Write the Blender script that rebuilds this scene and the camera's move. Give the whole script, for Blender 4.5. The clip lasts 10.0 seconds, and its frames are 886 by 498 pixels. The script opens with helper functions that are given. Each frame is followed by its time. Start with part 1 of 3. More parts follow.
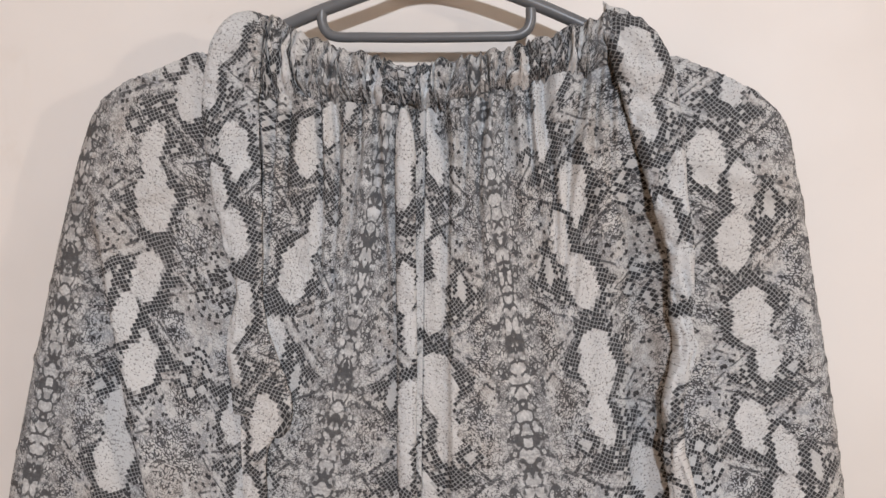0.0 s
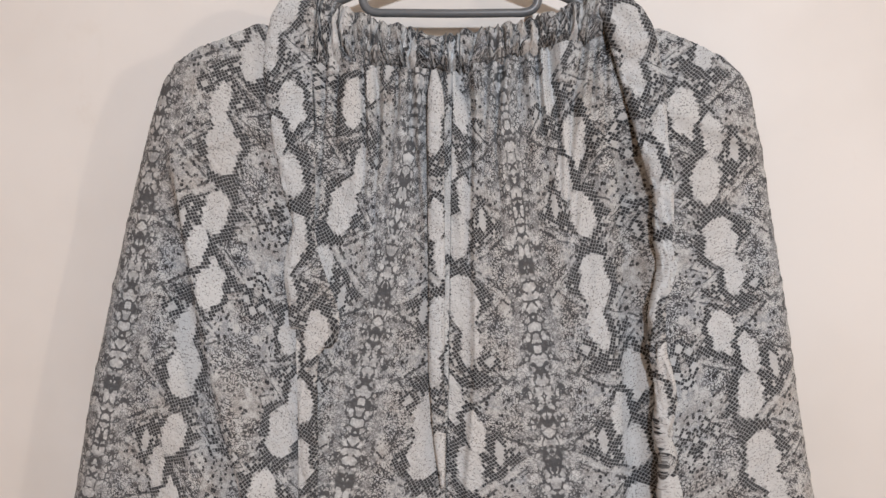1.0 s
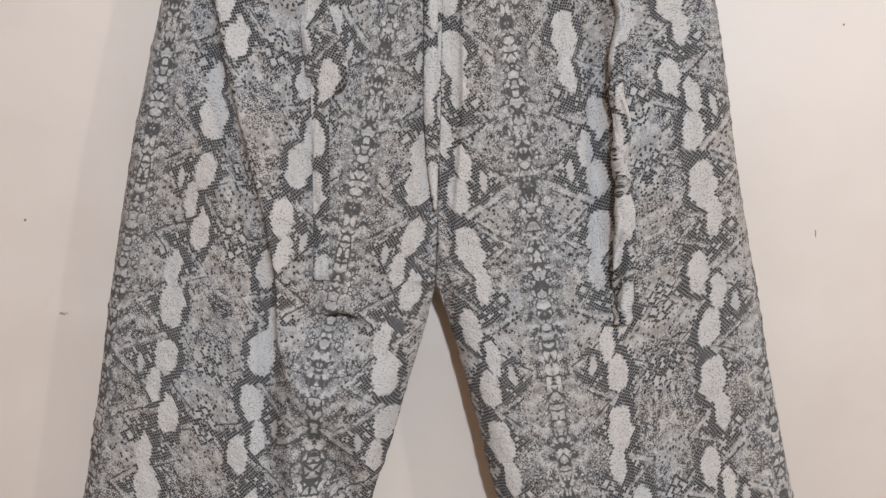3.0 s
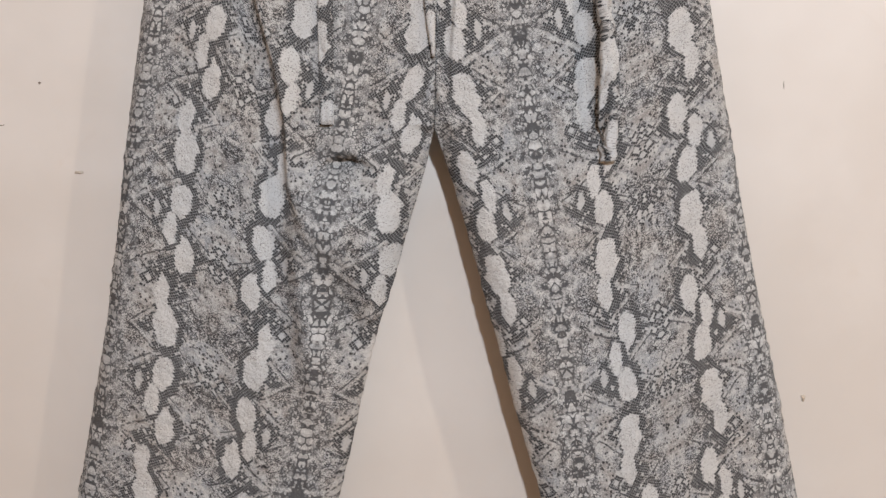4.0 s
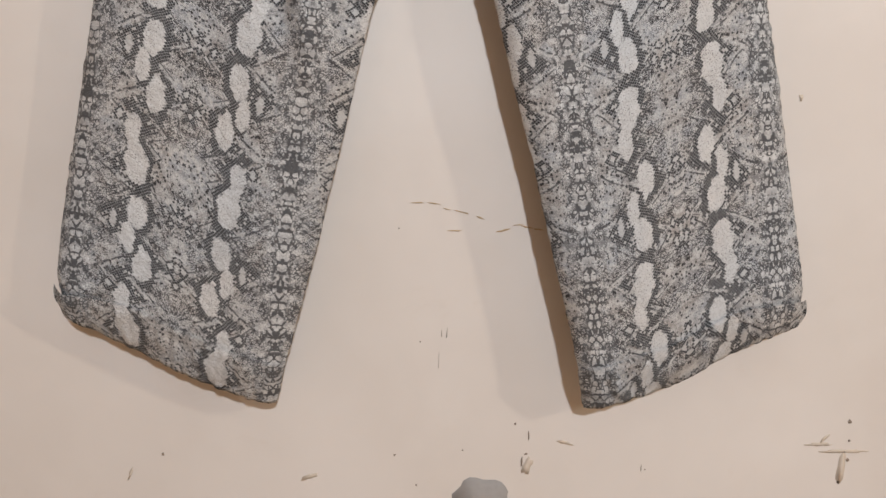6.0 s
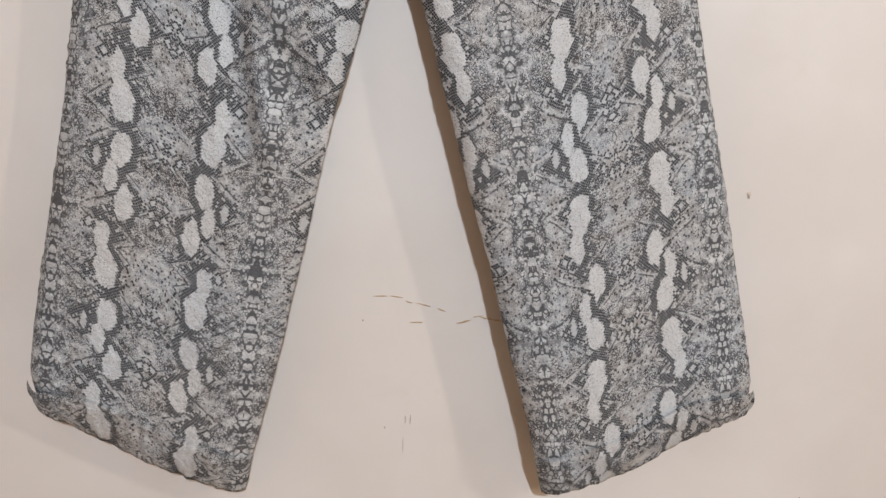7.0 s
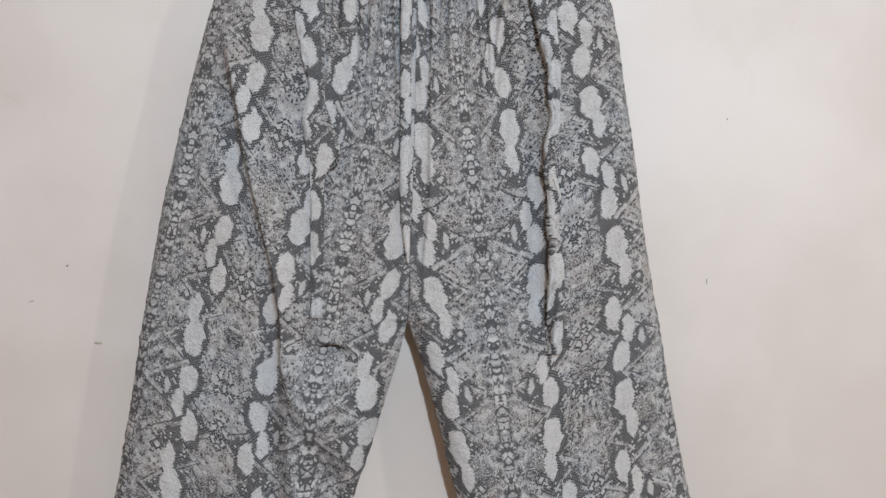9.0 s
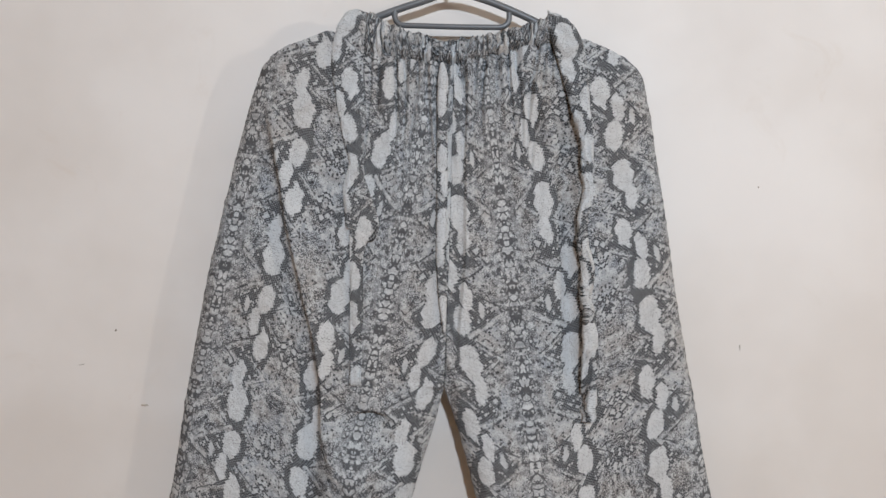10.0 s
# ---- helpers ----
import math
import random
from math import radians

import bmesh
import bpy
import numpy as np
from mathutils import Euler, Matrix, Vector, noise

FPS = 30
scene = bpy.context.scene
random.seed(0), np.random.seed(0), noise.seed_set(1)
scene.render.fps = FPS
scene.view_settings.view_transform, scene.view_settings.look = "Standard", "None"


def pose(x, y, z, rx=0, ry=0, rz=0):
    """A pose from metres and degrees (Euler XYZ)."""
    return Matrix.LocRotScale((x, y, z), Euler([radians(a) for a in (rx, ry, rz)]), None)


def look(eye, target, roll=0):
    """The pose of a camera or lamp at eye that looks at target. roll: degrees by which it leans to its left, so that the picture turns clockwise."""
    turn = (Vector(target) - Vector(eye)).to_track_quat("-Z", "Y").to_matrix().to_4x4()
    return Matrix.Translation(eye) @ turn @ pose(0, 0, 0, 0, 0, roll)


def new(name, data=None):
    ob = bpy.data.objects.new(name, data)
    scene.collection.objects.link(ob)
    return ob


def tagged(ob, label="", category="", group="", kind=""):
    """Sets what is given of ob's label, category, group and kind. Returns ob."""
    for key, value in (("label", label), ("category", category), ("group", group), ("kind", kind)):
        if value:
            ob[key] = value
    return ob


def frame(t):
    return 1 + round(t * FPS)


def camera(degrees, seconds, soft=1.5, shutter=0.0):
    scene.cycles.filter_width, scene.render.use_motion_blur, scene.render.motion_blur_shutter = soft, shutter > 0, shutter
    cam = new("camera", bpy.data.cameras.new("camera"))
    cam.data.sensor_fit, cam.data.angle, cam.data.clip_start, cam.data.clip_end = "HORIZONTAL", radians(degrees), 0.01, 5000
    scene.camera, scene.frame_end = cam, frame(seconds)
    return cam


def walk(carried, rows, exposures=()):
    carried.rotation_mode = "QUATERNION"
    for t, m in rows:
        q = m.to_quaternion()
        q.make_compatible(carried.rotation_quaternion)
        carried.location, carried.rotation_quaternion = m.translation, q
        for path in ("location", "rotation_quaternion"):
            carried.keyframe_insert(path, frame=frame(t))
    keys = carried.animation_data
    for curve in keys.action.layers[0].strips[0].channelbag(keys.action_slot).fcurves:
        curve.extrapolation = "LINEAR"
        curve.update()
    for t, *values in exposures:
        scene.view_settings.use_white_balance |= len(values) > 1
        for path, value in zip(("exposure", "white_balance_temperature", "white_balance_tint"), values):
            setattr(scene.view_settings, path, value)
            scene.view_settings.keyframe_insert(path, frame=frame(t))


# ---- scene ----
cam = camera(62.5, 10.0)
PATH = [
    (0, (0.06, 0.08, 1.546), (-0.121, 2.069, 1.446), 1.2),
    (0.5, (0.046, 0.03, 1.528), (-0.112, 2.022, 1.444), 1.4),
    (1, (0.037, -0.008, 1.503), (-0.083, 1.987, 1.422), 1.2),
    (1.5, (0.035, -0.037, 1.476), (-0.074, 1.959, 1.418), 1.0),
    (2, (0.044, -0.061, 1.433), (-0.07, 1.935, 1.358), 1.0),
    (2.5, (0.04, -0.085, 1.386), (-0.059, 1.909, 1.277), 1.4),
    (2.7, (0.043, -0.095, 1.363), (-0.058, 1.899, 1.238), 1.5),
    (3.8, (0.03, -0.155, 1.23), (0.042, 1.839, 1.083), 0.9),
    (4, (0.027, -0.166, 1.208), (0.009, 1.826, 1.024), 0.8),
    (4.5, (0.008, -0.188, 1.151), (-0.057, 1.802, 0.966), 0.6),
    (5, (0.011, -0.201, 1.085), (-0.021, 1.784, 0.841), 1.4),
    (5.5, (0.026, -0.192, 0.993), (0.009, 1.79, 0.728), 1.6),
    (5.7, (0.024, -0.189, 0.954), (0.024, 1.788, 0.654), 1.8),
    (6.8, (0.04, -0.189, 1.0), (0.077, 1.781, 0.662), 1.9),
    (7, (0.054, -0.198, 1.06), (0.091, 1.773, 0.724), 1.8),
    (7.5, (0.051, -0.222, 1.17), (0.092, 1.759, 0.898), 1.7),
    (8, (0.036, -0.243, 1.254), (0.07, 1.745, 1.034), 1.7),
    (8.5, (0.037, -0.256, 1.316), (0.064, 1.739, 1.174), 1.8),
    (9, (0.039, -0.269, 1.368), (0.058, 1.729, 1.278), 2.0),
    (9.5, (0.036, -0.278, 1.408), (0.022, 1.72, 1.338), 2.0),
    (10, (0.026, -0.287, 1.422), (-0.026, 1.712, 1.382), 1.9),
]
EXPOSURES = [
    (0.0, 0.0, 6200, 13), (2.5, -0.02, 6050, 10.5), (4.0, 0.10, 6100, 11), (5.5, 0.08, 6250, 11),
    (6.8, 0.19, 5900, 9), (7.5, 0.10, 5820, 8.5), (9.0, -0.06, 5700, 7.5), (10.0, -0.08, 5700, 7),
]
walk(cam, [(t, look(eye, target, roll)) for t, eye, target, roll in PATH], EXPOSURES)

# ---------------------------------------------------------------- light
world = bpy.data.worlds.new("world")
scene.world = world
world.use_nodes = True
world.node_tree.nodes["Background"].inputs[0].default_value = (1.0, 0.86, 0.72, 1)
world.node_tree.nodes["Background"].inputs[1].default_value = 0.05


def lamp(name, eye, target, power, size, size_y, color):
    data = bpy.data.lights.new(name, "AREA")
    data.shape, data.size, data.size_y, data.energy, data.color = "RECTANGLE", size, size_y, power, color
    ob = new(name, data)
    ob.matrix_world = look(eye, target)
    return ob


# unseen cool key lamp, placed to suit the crisp shadows on the wall
lamp("key_lamp", (0.48, -2.0, 2.1), (0.0, 0.5, 1.1), 43, 0.10, 0.10, (0.94, 0.975, 1.0))
# unseen small warm lamp to the right, added for the second, wider shadow
lamp("warm_side_lamp", (2.1, -0.95, 1.75), (0.0, 0.55, 1.1), 11.5, 0.08, 0.10, (1.0, 0.84, 0.66))


# ---------------------------------------------------------------- node helpers
class Nodes:
    """A small wrapper that builds a node tree by formulas."""

    def __init__(self, name):
        self.mat = bpy.data.materials.new(name)
        self.mat.use_nodes = True
        self.tree = self.mat.node_tree
        self.shader = self.tree.nodes["Principled BSDF"]

    def put(self, socket, value):
        if isinstance(value, bpy.types.NodeSocket):
            self.tree.links.new(value, socket)
        else:
            socket.default_value = value

    def math(self, op, a, b=0.0, c=0.0, clamp=False):
        n = self.tree.nodes.new("ShaderNodeMath")
        n.operation, n.use_clamp = op, clamp
        for socket, value in zip(n.inputs, (a, b, c)):
            self.put(socket, value)
        return n.outputs[0]

    def add(self, a, b):
        return self.math("ADD", a, b)

    def sub(self, a, b):
        return self.math("SUBTRACT", a, b)

    def mul(self, a, b):
        return self.math("MULTIPLY", a, b)

    def step(self, low, high, x):
        n = self.tree.nodes.new("ShaderNodeMapRange")
        n.interpolation_type = "SMOOTHSTEP"
        self.put(n.inputs[0], x)
        n.inputs[1].default_value, n.inputs[2].default_value = min(low, high), max(low, high)
        n.inputs[3].default_value, n.inputs[4].default_value = (0, 1) if low < high else (1, 0)
        return n.outputs[0]

    def vec(self, x, y, z=0.0):
        n = self.tree.nodes.new("ShaderNodeCombineXYZ")
        for socket, value in zip(n.inputs, (x, y, z)):
            self.put(socket, value)
        return n.outputs[0]

    def mix(self, f, a, b):
        n = self.tree.nodes.new("ShaderNodeMix")
        n.data_type = "RGBA"
        self.put(n.inputs[0], f)
        for socket, value in ((n.inputs[6], a), (n.inputs[7], b)):
            self.put(socket, (*value, 1) if isinstance(value, tuple) else value)
        return n.outputs[2]

    def noise(self, vector, scale, detail=2.0, rough=0.5, distortion=0.0):
        n = self.tree.nodes.new("ShaderNodeTexNoise")
        self.put(n.inputs["Vector"], vector)
        n.inputs["Scale"].default_value, n.inputs["Detail"].default_value = scale, detail
        n.inputs["Roughness"].default_value, n.inputs["Distortion"].default_value = rough, distortion
        return n.outputs[0]

    def voronoi(self, vector, scale, feature="F1", randomness=1.0):
        n = self.tree.nodes.new("ShaderNodeTexVoronoi")
        n.feature = feature
        self.put(n.inputs["Vector"], vector)
        n.inputs["Scale"].default_value, n.inputs["Randomness"].default_value = scale, randomness
        return n.outputs["Distance"]

    def bump(self, height, strength, distance):
        n = self.tree.nodes.new("ShaderNodeBump")
        self.put(n.inputs["Height"], height)
        n.inputs["Strength"].default_value, n.inputs["Distance"].default_value = strength, distance
        self.tree.links.new(n.outputs[0], self.shader.inputs["Normal"])

    def coords(self, kind="Object"):
        return self.tree.nodes.new("ShaderNodeTexCoord").outputs[kind]

    def done(self, color, rough=0.8, metal=0.0, specular=0.5):
        self.put(self.shader.inputs["Base Color"], (*color, 1) if isinstance(color, tuple) else color)
        self.put(self.shader.inputs["Roughness"], rough)
        self.shader.inputs["Metallic"].default_value = metal
        self.shader.inputs["Specular IOR Level"].default_value = specular
        return self.mat


REPEAT_X, REPEAT_Y = 0.185, 0.16      # one repeat of the print, in metres


# the large pale blotches of half a repeat: place across and along, half width and half length
BLOTCHES = [(0.280, 0.70, 0.0112, 0.0195), (0.250, 0.875, 0.0070, 0.0165), (0.333, 0.125, 0.0084, 0.0158),
            (0.258, 0.26, 0.0066, 0.0140), (0.297, 0.43, 0.0093, 0.0160)]


def printed_cloth():
    """Python-skin print: one repeat mirrored about its spine and its saddle; UV counts repeats."""
    n = Nodes("python_print_cloth")
    sep = n.tree.nodes.new("ShaderNodeSeparateXYZ")
    n.tree.links.new(n.coords("UV"), sep.inputs[0])
    u, v = sep.outputs[0], sep.outputs[1]
    flat = n.vec(n.mul(u, REPEAT_X), n.mul(v, REPEAT_Y))
    x = n.mul(n.math("PINGPONG", u, 0.5), REPEAT_X)
    y = n.mul(v, REPEAT_Y)
    # slight drawing wobble, shared by both mirror halves
    half = n.vec(x, y)
    wob = n.noise(half, 70, 3)
    xw = n.add(x, n.mul(n.sub(wob, 0.5), 0.0045))
    yw = n.add(y, n.mul(n.sub(n.noise(n.vec(y, x), 60, 2), 0.5), 0.0045))
    # net of little scales, turned by 45 degrees
    cell = 0.0021
    p = n.math("DIVIDE", n.add(n.mul(xw, 0.8), n.mul(yw, 0.6)), cell)
    q = n.math("DIVIDE", n.sub(n.mul(yw, 0.8), n.mul(xw, 0.6)), cell)
    pc, qc = n.add(n.math("FLOOR", p), 0.5), n.add(n.math("FLOOR", q), 0.5)
    gap = n.math("MAXIMUM", n.math("ABSOLUTE", n.sub(p, pc)), n.math("ABSOLUTE", n.sub(q, qc)))
    line = n.step(0.345, 0.455, gap)
    xq = n.mul(n.sub(n.mul(pc, 0.8), n.mul(qc, 0.6)), cell)
    yq = n.mul(n.add(n.mul(pc, 0.6), n.mul(qc, 0.8)), cell)
    spot_y = n.math("WRAP", yq, REPEAT_Y, 0.0)
    xq = n.add(xq, n.mul(n.sub(n.noise(n.vec(xq, spot_y, 0.3), 75, 2), 0.5), 0.010))
    yq = n.add(yq, n.mul(n.sub(n.noise(n.vec(xq, spot_y, 0.7), 75, 2), 0.5), 0.012))

    def blobs(px, py, spots):
        best = None
        for a, b, ra, rb in spots:
            dx = n.math("DIVIDE", n.sub(px, a * REPEAT_X), 0.94 * ra)
            dy = n.math("WRAP", n.sub(py, b * REPEAT_Y), REPEAT_Y / 2, -REPEAT_Y / 2)
            dy = n.math("DIVIDE", dy, 0.96 * rb)
            d = n.add(n.mul(dx, dx), n.mul(dy, dy))
            best = d if best is None else n.math("SMOOTH_MIN", best, d, 0.5 if spots[0][2] > 0.006 else 0.05)
        return best

    def diamonds(px, py, spots):
        best = None
        for a, b, ra, rb in spots:
            dx = n.math("DIVIDE", n.math("ABSOLUTE", n.sub(px, a * REPEAT_X)), ra)
            dy = n.math("WRAP", n.sub(py, b * REPEAT_Y), REPEAT_Y / 2, -REPEAT_Y / 2)
            dy = n.math("DIVIDE", n.math("ABSOLUTE", dy), rb)
            d = n.add(dx, dy)
            best = d if best is None else n.math("MINIMUM", best, d)
        return best

    blotch = blobs(xq, yq, BLOTCHES)
    spots = blobs(xq, yq, [(0.173, 0.94, 0.0036, 0.0038), (0.186, 0.34, 0.0030, 0.0080), (0.5, 0.11, 0.0028, 0.0032),
                           (0.470, 0.15, 0.0021, 0.0030), (0.470, 0.205, 0.0023, 0.0028), (0.5, 0.245, 0.0028, 0.0027),
                           (0.455, 0.455, 0.0021, 0.0038), (0.5, 0.49, 0.0026, 0.0042), (0.425, 0.515, 0.0019, 0.0036), (0.475, 0.565, 0.0021, 0.0038)])
    cells = diamonds(xw, yw, [(0.0, 0.17, 0.061, 0.037), (0.0, 0.54, 0.051, 0.034), (0.12, 0.86, 0.032, 0.031),
                              (0.5, 0.015, 0.038, 0.027), (0.5, 0.335, 0.041, 0.0285), (0.44, 0.665, 0.031, 0.031), (0.5, 0.85, 0.036, 0.025), (0.5, 0.50, 0.022, 0.0150)])
    # worm-like ink squiggles inside the cells, dense in some patches and thin in others
    fine = n.noise(n.vec(x, n.mul(y, 0.8)), 900, 2, 0.65, 0.4)
    coarse = n.noise(half, 120, 3, 0.6)
    patch = n.noise(half, 38, 3, 0.6)

    def worms(vector, scale, low, high, lean):
        field = n.math("ABSOLUTE", n.sub(n.noise(vector, scale, 1.5, 0.55, 0.25), 0.5))
        return n.step(high, low, n.add(field, n.mul(lean, 0.22)))

    dark = n.mix(n.noise(flat, 26, 2), (0.020, 0.0205, 0.023), (0.044, 0.045, 0.049))
    pale_line = n.mix(coarse, (0.12, 0.125, 0.13), (0.42, 0.425, 0.425))
    net = n.mix(line, dark, pale_line)
    # away from the blotches the net breaks up: single cells drop out or stay pale
    loose = n.add(n.noise(n.vec(n.mul(pc, 0.83), n.mul(qc, 0.83), 4.0), 1.0, 0.0), n.mul(n.sub(n.noise(half, 85, 2), 0.5), 0.55))
    broken = n.mix(n.step(0.61, 0.65, loose), net, n.mix(coarse, (0.36, 0.358, 0.35), (0.56, 0.562, 0.555)))
    sparse = n.add(n.sub(coarse, 0.5), n.mul(n.sub(patch, 0.5), 0.7))
    worm = worms(n.vec(n.mul(n.add(x, y), 0.9), n.mul(n.sub(y, x), 0.6)), 480, 0.040, 0.082, sparse)
    crumbs = n.step(0.36, 0.24, n.add(n.add(n.voronoi(n.vec(x, n.mul(y, 0.8)), 330, "F1", 1.0), n.mul(n.sub(fine, 0.5), 0.7)), n.mul(sparse, 0.6)))
    kind = n.step(0.46, 0.54, n.noise(half, 24, 2))
    ink = n.add(n.mul(worm, n.sub(1.0, n.mul(kind, 0.6))), n.mul(crumbs, n.add(0.25, n.mul(kind, 0.75))))
    ink = n.math("MINIMUM", n.mul(n.add(ink, n.mul(n.step(0.60, 0.70, fine), 0.35)), 0.88), 1.0)
    ground = n.mix(n.step(0.38, 0.62, n.noise(flat, 30, 2)), (0.43, 0.413, 0.393), (0.44, 0.455, 0.47))
    ground = n.mix(n.step(0.40, 0.66, coarse), ground, (0.55, 0.552, 0.54))
    inner = n.mix(ink, ground, (0.036, 0.036, 0.039))
    ragged = n.add(cells, n.mul(n.sub(n.noise(half, 260, 2), 0.5), 0.26))
    color = n.mix(n.step(1.16, 1.06, ragged), broken, inner)
    # pale beaded outline of the cells with a broken dark line inside it
    bead = n.step(0.42, 0.58, n.noise(n.vec(n.add(x, y), n.sub(x, y)), 520, 1))
    rim = n.mul(n.step(0.95, 0.985, cells), n.step(1.055, 1.02, cells))
    color = n.mix(n.mul(n.mul(rim, bead), 0.65), color, (0.56, 0.565, 0.56))
    rim2 = n.mul(n.step(0.875, 0.90, cells), n.step(0.955, 0.93, cells))
    color = n.mix(n.mul(n.mul(rim2, n.step(0.40, 0.50, n.noise(half, 200, 1))), 0.8), color, (0.045, 0.047, 0.052))
    # dark netted surround of the blotches, wider on one side
    halo = n.add(n.math("MINIMUM", blobs(n.sub(xq, 0.0022), n.add(yq, 0.002), BLOTCHES), n.mul(spots, 0.55)), n.add(n.mul(n.sub(n.noise(half, 150, 2), 0.5), 1.5), n.mul(n.sub(n.noise(half, 48, 2), 0.5), 2.6)))
    halo = n.add(halo, n.mul(n.sub(n.noise(n.vec(n.mul(pc, 0.83), n.mul(qc, 0.83)), 1.0, 0.0), 0.5), 2.4))
    color = n.mix(n.step(1.95, 1.87, halo), color, net)
    # rosettes down the spine: pale plates with dark outlines, smaller and sparser towards the flanks
    shake = n.sub(n.noise(half, 210, 2), 0.5)
    plate = n.vec(n.add(n.mul(x, 1.15), n.mul(shake, 0.004)), n.add(y, n.mul(shake, 0.004)))
    big, small = n.voronoi(plate, 140, "DISTANCE_TO_EDGE", 0.75), n.voronoi(plate, 275, "DISTANCE_TO_EDGE", 1.0)
    seams = n.mul(n.step(0.150, 0.07, n.add(big, n.mul(n.sub(coarse, 0.5), 0.30))), n.step(0.36, 0.46, n.noise(half, 150, 2)))
    flakes = n.mul(n.step(0.17, 0.08, small), n.step(0.44, 0.54, n.noise(half, 110, 2)))
    core = n.step(0.0090, 0.0050, n.add(x, n.mul(n.sub(patch, 0.5), 0.012)))
    seams = n.add(n.mul(seams, core), n.mul(flakes, n.sub(1.0, n.mul(core, 0.7))))
    seams = n.math("MINIMUM", n.add(seams, n.mul(n.mul(worm, n.sub(1.0, core)), 0.6)), 1.0)
    scales = n.mix(n.mul(seams, 0.88), n.mix(n.step(0.40, 0.62, coarse), (0.40, 0.402, 0.40), (0.60, 0.603, 0.595)), (0.046, 0.047, 0.051))
    width = n.add(x, n.add(n.mul(n.sub(coarse, 0.5), 0.012), n.mul(n.sub(patch, 0.5), 0.020)))
    color = n.mix(n.step(0.0185, 0.0150, width), color, scales)
    # pale spots and the large blotches, stepped along the net
    pale = n.mix(n.noise(flat, 55, 2), (0.52, 0.523, 0.518), (0.65, 0.653, 0.645))
    color = n.mix(n.mul(n.step(1.25, 0.8, n.add(spots, n.mul(n.sub(fine, 0.5), 1.2))), 0.8), color, pale)
    speck = n.step(0.555, 0.64, n.add(n.noise(flat, 760, 2, 0.6), n.mul(n.sub(n.noise(flat, 85, 2), 0.5), 0.22)))
    pale = n.mix(n.mul(speck, 0.72), pale, (0.13, 0.125, 0.12))
    color = n.mix(n.step(1.22, 1.0, n.add(blotch, n.mul(n.sub(coarse, 0.5), 0.5))), color, pale)
    # ink density drifts over the cloth
    drift = n.noise(flat, 9, 3)
    color = n.mix(n.mul(n.step(0.35, 0.75, drift), 0.08), color, (0.27, 0.262, 0.25))
    tint = n.mix(n.step(0.36, 0.64, n.noise(flat, 5.5, 2)), (0.99, 0.968, 0.952), (0.95, 0.972, 1.0))
    dye = n.tree.nodes.new("ShaderNodeMix")
    dye.data_type, dye.blend_type = "RGBA", "MULTIPLY"
    dye.inputs[0].default_value = 1.0
    n.put(dye.inputs[6], color)
    n.put(dye.inputs[7], tint)
    color = dye.outputs[2]
    weave = n.add(n.noise(flat, 300, 3, 0.6), n.mul(n.noise(flat, 90, 3), 2.5))
    n.bump(weave, 0.7, 0.0016)
    return n.done(color, 0.78, 0.0, 0.15)


def wall_paint():
    n = Nodes("cream_wall_paint")
    o = n.coords("Object")
    base = n.mix(n.step(0.3, 0.7, n.noise(o, 2.6, 4, 0.6)), (0.69, 0.635, 0.58), (0.79, 0.745, 0.70))
    base = n.mix(n.mul(n.step(0.52, 0.72, n.noise(o, 6.0, 4, 0.6)), 0.30), base, (0.82, 0.78, 0.735))
    smear = n.step(0.60, 0.74, n.noise(o, 11, 5, 0.65, 0.8))
    base = n.mix(n.mul(smear, 0.16), base, (0.60, 0.49, 0.38))
    # the wall's colour is darker below about 1.2 m, with a soft uneven border
    tall = n.tree.nodes.new("ShaderNodeSeparateXYZ")
    n.tree.links.new(o, tall.inputs[0])
    low = n.step(1.235, 1.185, n.add(tall.outputs[2], n.mul(n.sub(n.noise(o, 7, 3), 0.5), 0.09)))
    base = n.mix(n.mul(low, n.add(0.05, n.mul(n.noise(o, 3.5, 2), 0.6))), base, (0.635, 0.575, 0.515))
    n.bump(n.add(n.noise(o, 30, 3, 0.5), n.mul(n.noise(o, 4, 3), 4.0)), 0.10, 0.003)
    return n.done(base, n.add(0.42, n.mul(n.noise(o, 14, 3), 0.2)), 0.0, 0.4)


def plain(name, low, high, rough, scale=40.0, specular=0.5, bump=0.0006):
    n = Nodes(name)
    o = n.coords("Object")
    n.bump(n.noise(o, scale * 4, 3), 0.3, bump)
    return n.done(n.mix(n.noise(o, scale, 4, 0.6), low, high), rough, 0.0, specular)


CLOTH = printed_cloth()
PAINT = wall_paint()
# surfaces of the added, unseen room; they only bounce light
CEILING = plain("added_ceiling_white", (0.74, 0.71, 0.66), (0.80, 0.78, 0.73), 0.9, 3.0)
FLOOR = plain("warm_bounce_floor", (0.40, 0.29, 0.19), (0.50, 0.37, 0.25), 0.4, 8.0)
PLASTIC = plain("grey_hanger_plastic", (0.120, 0.123, 0.128), (0.150, 0.154, 0.160), 0.34, 60.0, 0.5, 0.0002)
STEEL = plain("nail_steel", (0.28, 0.27, 0.26), (0.40, 0.39, 0.37), 0.4, 90.0)
# saturated tan, picked so that bounced light warms the shadows
TAN = plain("tan_bounce_paint", (0.60, 0.40, 0.235), (0.70, 0.48, 0.29), 0.8, 3.0)
RUST = plain("brown_scratch", (0.42, 0.29, 0.16), (0.62, 0.48, 0.32), 0.9, 220.0)
STAIN = plain("tan_stain", (0.54, 0.46, 0.37), (0.64, 0.56, 0.47), 0.8, 90.0)
